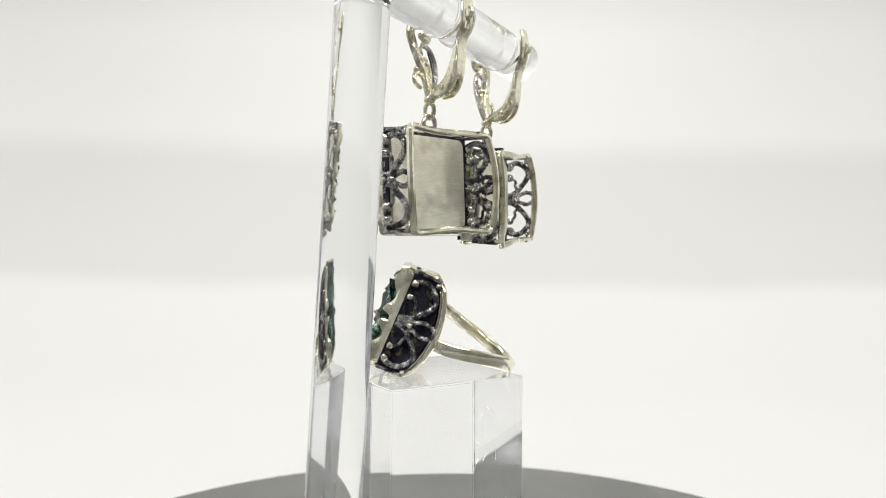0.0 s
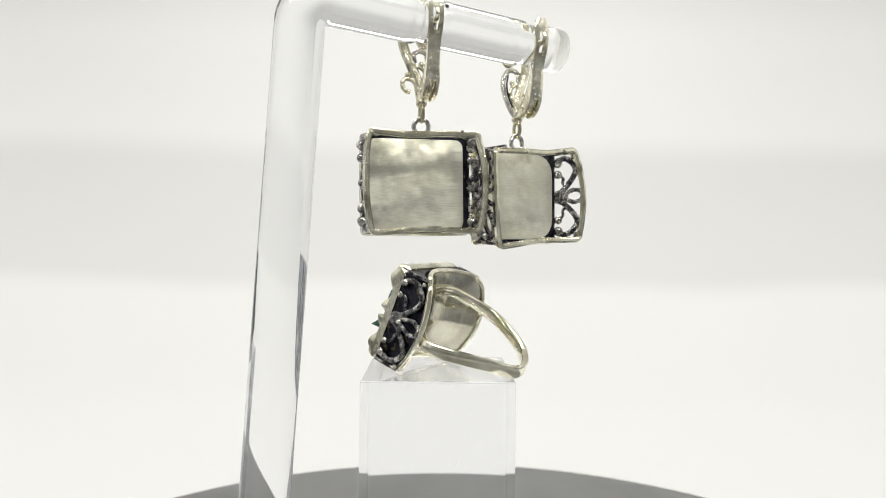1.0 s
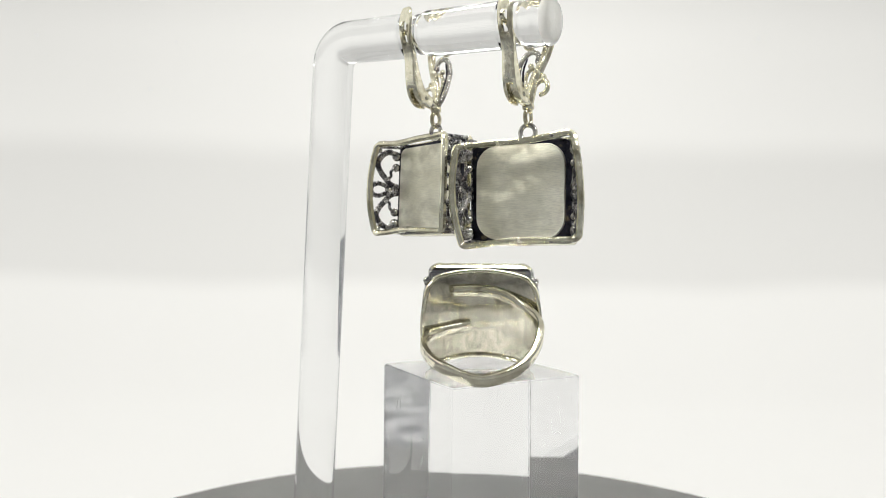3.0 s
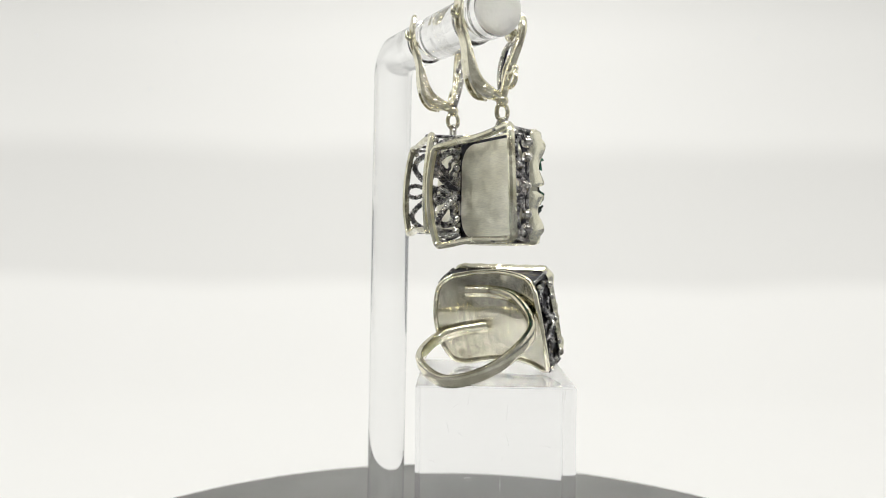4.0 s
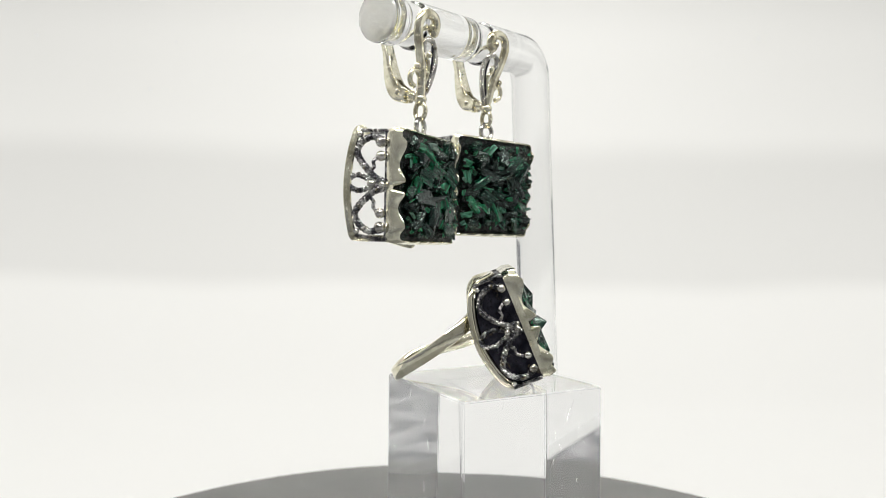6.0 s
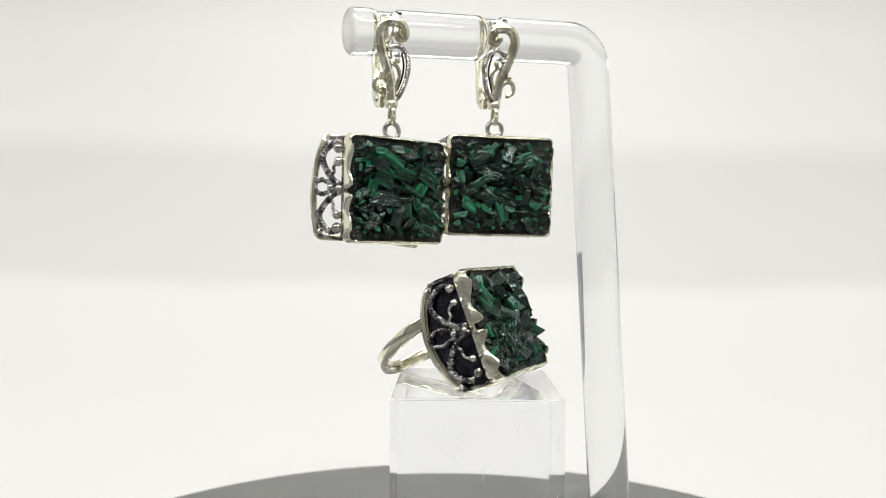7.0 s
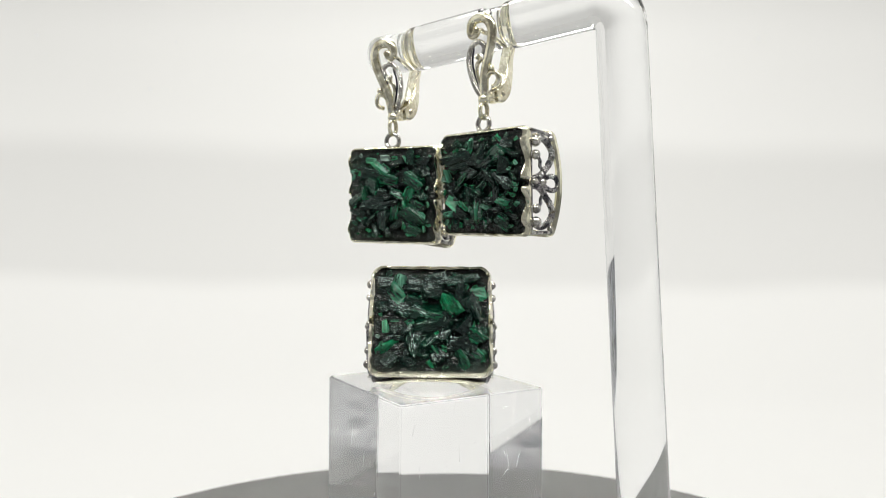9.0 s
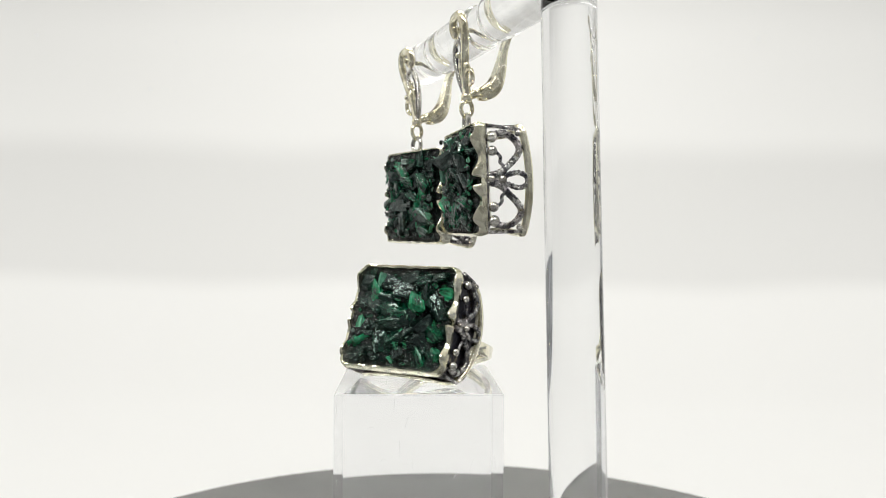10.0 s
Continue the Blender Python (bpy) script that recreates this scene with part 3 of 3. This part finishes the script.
    for i, (a, b) in enumerate(zip(rings, rings[1:])):
        cut = i in fork or i in window
        for j in range(16):
            if not (cut and j in (3, 11)):
                bm.faces.new((a[j], a[(j + 1) % 16], b[(j + 1) % 16], b[j]))
        if cut:
            bm.faces.new((a[3], b[3], b[12], a[12]))
            bm.faces.new((a[4], a[11], b[11], b[4]))
    for i in (fork.stop, window.start, window.stop):
        bm.faces.new([rings[i][j] for j in (3, 4, 11, 12)])
    bm.faces.new([rings[0][j] for j in (0, 1, 2, 3, 12, 13, 14, 15)])
    bm.faces.new([rings[0][j] for j in (4, 5, 6, 7, 8, 9, 10, 11)])
    bm.faces.new(rings[-1][::-1])
    part("lever", bm, SILVER_HOOK, thing, "curved silver lever closing behind the bar", hx, 30)
    part("hinge_tongue", tube([(0, -1.2, 0.7), (0, 0.1, 0.95), (0, 1.0, 1.7), (0, 1.5, 2.7)], 0.42), SILVER_HOOK, thing, "", hx, 60)
    for q in (1, -1):
        part("rivet", ball(0.6, (q * 1.0, -0.15, 1.35)), SILVER_HOOK, thing, "", hx)
    # ear wire: a post from the scroll through the notched bar, its tip in the lever's slot
    part("ear_wire", tube([(-0.5, -5.3, zb - 1.5), (-0.2, -4.0, zb - 1.6), (0, 0, zb - 1.2), (0, 4.2, zb - 0.3), (0, 4.7, zb + 0.2), (0, 4.55, zb + 0.9)], 0.38), SILVER_HOOK, thing, "", hx, 60)
    # link and jump ring
    rel = Matrix.Translation((0, 0, z0))
    part("link", tube([(0, -3.75 + 0.95 * math.cos(a), -1.75 + 1.3 * math.sin(a)) for a in [k * math.pi / 6 for k in range(12)]], 0.36, (1, 0, 0), True, 8, 2), SILVER_HOOK, thing, "", rel, 60)

    # pendant, in its own frame
    inv = (Matrix.Translation(p) @ Matrix.Rotation(radians(hook_yaw), 4, "Z")).inverted()
    m = inv @ Matrix.Translation((at[0], at[1], at[2] + TOP)) @ Matrix.Rotation(radians(yaw), 4, "Z") @ Matrix.Rotation(radians(lean), 4, "X") @ Matrix.Rotation(radians(roll), 4, "Y")
    back = Matrix.Translation((shift, 0, -0.2)) @ Matrix.Rotation(radians(2.2), 4, "Z") @ Matrix.Rotation(radians(twist - roll), 4, "Y")
    Wf, Hf, Wb, Hb, d = wide, 16.4, back_wide, 15.9, 7.6
    f, g = -d / 2 - 0.4, d / 2 - 0.35
    top_z = Hf / 2 + 1.25
    corner = 3.4 if wide < 17.5 else 1.3
    turn = Matrix.Translation((0, -3.75, at[2] + TOP + top_z - p.z)) @ Matrix.Rotation(radians(yaw - hook_yaw), 4, "Z")
    part("jump_ring", tube([(1.25 * math.cos(a), 0, 1.25 * math.sin(a)) for a in [k * math.pi / 8 for k in range(16)]], 0.4, (0, 1, 0), True, 10, 3), GREY, thing, "", turn, 60)
    part("bezel", wavy_bezel(Wf, Hf, f, f + cup, 0.4, seed, 1.1), POLISHED, thing, "scalloped silver bezel", m, 60)
    part("cup", prism(round_rect(Wf - 0.3, Hf - 0.3, 1.4), f + cup + 0.35, f + cup - 0.5, 0.1), BLACK, thing, "blackened back of the setting", m)
    part("back_plate", dome(dense(round_rect(Wf - 2.2, Hf - 1.4, corner), 0.6), f + cup + 0.3, f + cup + 0.85, 0.5, seed), BRUSHED, thing, "brushed silver back plate", m)
    bed = part("crystal_bed", resin_bed(Wf - 0.7, Hf - 0.7, f + 0.45, f + cup - 0.6, seed), RESIN, thing, "dark glossy bed crowded with green crystals", m)
    crystals(bed, Wf - 0.6, Hf - 0.6, f - 0.2, seed, m)
    part("back_frame", sweep(bmesh.new(), [back @ (v + Vector((0, g - 0.4 + 0.8 * (1 - (v.z / 8) ** 2), 0))) for v in silver_frame(Wb, Hb, 0.95, 0.4, seed)], slab(0.95, 1.15, 0.3), (0, 1, 0), True), POLISHED, thing, "bowed silver back frame", m, 40)
    for q in (1, -1):
        def to3d(s, z, q=q):
            e = back @ Vector((q * (Wb / 2 + 0.95 * (1 - (z / 8.2) ** 2)), g - 0.4 + 0.8 * (1 - (z / 8) ** 2), z * 0.96))
            return Vector((q * (Wf / 2 - 0.15), f + cup, z)).lerp(e, s)
        rail = bmesh.new()
        for z in (Hf / 2 - 0.35, -Hf / 2 + 0.35):
            sweep(rail, [to3d(k / 5, z) for k in range(6)], slab(0.7, 0.5, 0.12), (0, 0, 1))
        sweep(rail, [to3d(0.02, (k / 8 * 2 - 1) * (Hf / 2 - 0.3)) for k in range(9)], slab(0.35, 0.4, 0.1), (q, 0, 0))
        filigree(thing, to3d, (q, 0, 0), Hf / 2 - 0.15, seed + q, m, 0.5, rail)
    # struts that carry the back frame above and below
    for q in (1, -1):
        for x in (-6.6, 6.6):
            part("strut", box(0.7, g - f - cup, 0.45, (x, (f + cup + g) / 2, q * (Hf / 2 - 0.3)), 0.1), DARK, thing, "", m)
    return thing, base


# ---- ring ----
def finger_ring():
    base = pose(-8.13 * MM, 4.49 * MM, (TOP + 9.2) * MM, -22.6, 0, 268.1)
    thing = tagged(new("ring"), "large silver ring with green crystals on an acrylic block", "ring")
    Wf, Hf, Wb, Hb = 18.3, 17.0, 18.9, 17.0
    f, g, cup = -4.05, 2.9, 2.2

    def edge(z):
        return g + 2.3 * (1 - (z / 8.5) ** 2)

    def flare(x, z):
        """The back is waisted at the corners and bowed out at mid height."""
        return x * (0.93 + 0.14 * (1 - (z / 8.5) ** 2))

    def hollow(x, z):
        return edge(z) - 3.6 * (1 - (x / (Wb / 2)) ** 2)

    part("bezel", wavy_bezel(Wf, Hf, f, f + cup, 0.45, 91, 1.25, 1.6), POLISHED, thing, "scalloped silver bezel")
    bed = part("crystal_bed", resin_bed(Wf - 0.8, Hf - 0.8, f + 0.8, f + cup - 0.3, 5), RESIN, thing, "dark glossy bed crowded with green crystals")
    crystals(bed, Wf - 0.5, Hf - 0.5, f + 0.95, 17, Matrix.Identity(4), 1.12, 1.2)
    # blackened body between bezel and back plate
    bm = bmesh.new()
    nz = 10
    loops = []
    for j in range(nz + 1):
        z = (j / nz * 2 - 1)
        zf, zb = z * (Hf / 2 - 0.4), z * (Hb / 2 - 0.3)
        row = [Vector((Wf / 2 - 0.35, f + cup - 0.2, zf)), Vector((flare(Wb / 2 - 0.55, zb), edge(zb) - 0.9, zb))]
        row += [Vector((x, hollow(x, zb) - 1.1, zb)) for x in (6, 3, 0, -3, -6)]
        row += [Vector((flare(-Wb / 2 + 0.55, zb), edge(zb) - 0.9, zb)), Vector((-Wf / 2 + 0.35, f + cup - 0.2, zf))]
        loops.append([bm.verts.new(v) for v in row])
    k = len(loops[0])
    for a, b in zip(loops, loops[1:]):
        for j in range(k):
            bm.faces.new((a[j], a[(j + 1) % k], b[(j + 1) % k], b[j]))
    bm.faces.new(loops[0])
    bm.faces.new(loops[-1][::-1])
    part("body", bm, BLACK, thing, "blackened silver body behind the filigree")
    # hollow back plate and its thick rim, corners rounded
    outline = dense(round_rect(Wb - 0.3, Hb - 0.2, 2.2), 0.6)
    bm = bmesh.new()
    n = len(outline)
    rings = []
    for k in (1.0, 0.9, 0.75, 0.6, 0.4, 0.2):
        rings.append([bm.verts.new((flare(x * k, z * k), hollow(x * k, z * k) + 0.06 * noise.noise(Vector((x * k * 0.4, z * k * 0.12, 3))), z * k)) for x, z in outline])
    rings.insert(0, [bm.verts.new((flare(x, z), hollow(x, z) - 0.5, z)) for x, z in outline])
    rings.insert(0, [bm.verts.new((x * 0.2, hollow(x * 0.2, z * 0.2) - 0.5, z * 0.2)) for x, z in outline])
    for a, b in zip(rings, rings[1:]):
        for i in range(n):
            bm.faces.new((a[i], a[(i + 1) % n], b[(i + 1) % n], b[i]))
    bm.faces.new(rings[-1])
    bm.faces.new(rings[0][::-1])
    part("back_plate", bm, STREAKED, thing, "hollow silver back plate", None, 60)
    path = [Vector((flare(x, z), hollow(x, z) + 0.1, z)) for x, z in dense(round_rect(Wb, Hb, 1.9), 0.7)]
    part("rim", sweep(bmesh.new(), path, slab(0.75, 0.9, 0.25), (0, 1, 0), True), SILVER, thing, "", None, 60)
    for q in (1, -1):
        def to3d(s, z, q=q):
            return Vector((q * (Wf / 2 - 0.2 + (flare(Wb / 2, z) - Wf / 2 + 0.1) * s), f + cup + (edge(z) - f - cup - 0.3) * s, z))
        rail = bmesh.new()
        for z in (Hf / 2 - 0.3, -Hf / 2 + 0.3):
            sweep(rail, [to3d(k / 5, z) for k in range(6)], slab(0.5, 0.5, 0.12), (0, 0, 1))
        filigree(thing, to3d, (q, 0, 0), Hf / 2 - 0.2, 40 + q, None, 0.45, rail, 0.3, 0.78)
    # band: runs from the plate's upper part round the finger to its lower part, past itself
    R, Ry, cy = 9.7, 11.4, 8.2
    keys = [(-210, 5.7), (-180, 5.4), (-150, 4.7), (-90, 2.6), (-45, 0.5), (0, -0.75), (45, -0.1), (90, -1.3), (130, -1.2), (170, -0.8)]
    path = []
    for a, z in keys:
        x, y = R * math.sin(radians(a)), cy + Ry * math.cos(radians(a))
        if abs(a) > 100:
            y = max(y, hollow(max(-8.5, min(8.5, x)), z) + 0.45)
        path.append((x, y, z))
    part("band", sweep(bmesh.new(), smooth_path(path, 12), half_round(1.35, 2.05), (0, 0, 1)), SILVER, thing, "plain silver band with open ends", None, 50)
    return thing, base


MOVING = [turntable(), acrylic_block(), acrylic_stand(),
          earring(20.75, 45.3, -6.5, 220.55, (-3.83, -6.36, 31.89), 2.6, 0.6, 1.6, -0.45, 18.0, 17.4, 1.8, -1, 3),
          earring(39.7, 44.0, 1.1, 242.5, (8.02, 9.26, 30.37), 0.4, 0.6, 4.0, -0.75, 17.2, 18.6, 2.7, 1, 8),
          finger_ring()]


def motions():
    """Everything rides on the turntable."""
    times = [k * 0.25 for k in range(41)]
    for thing, base in MOVING:
        walk(thing, [(t, Matrix.Rotation(radians(spin(t)), 4, "Z") @ base) for t in times])


motions()
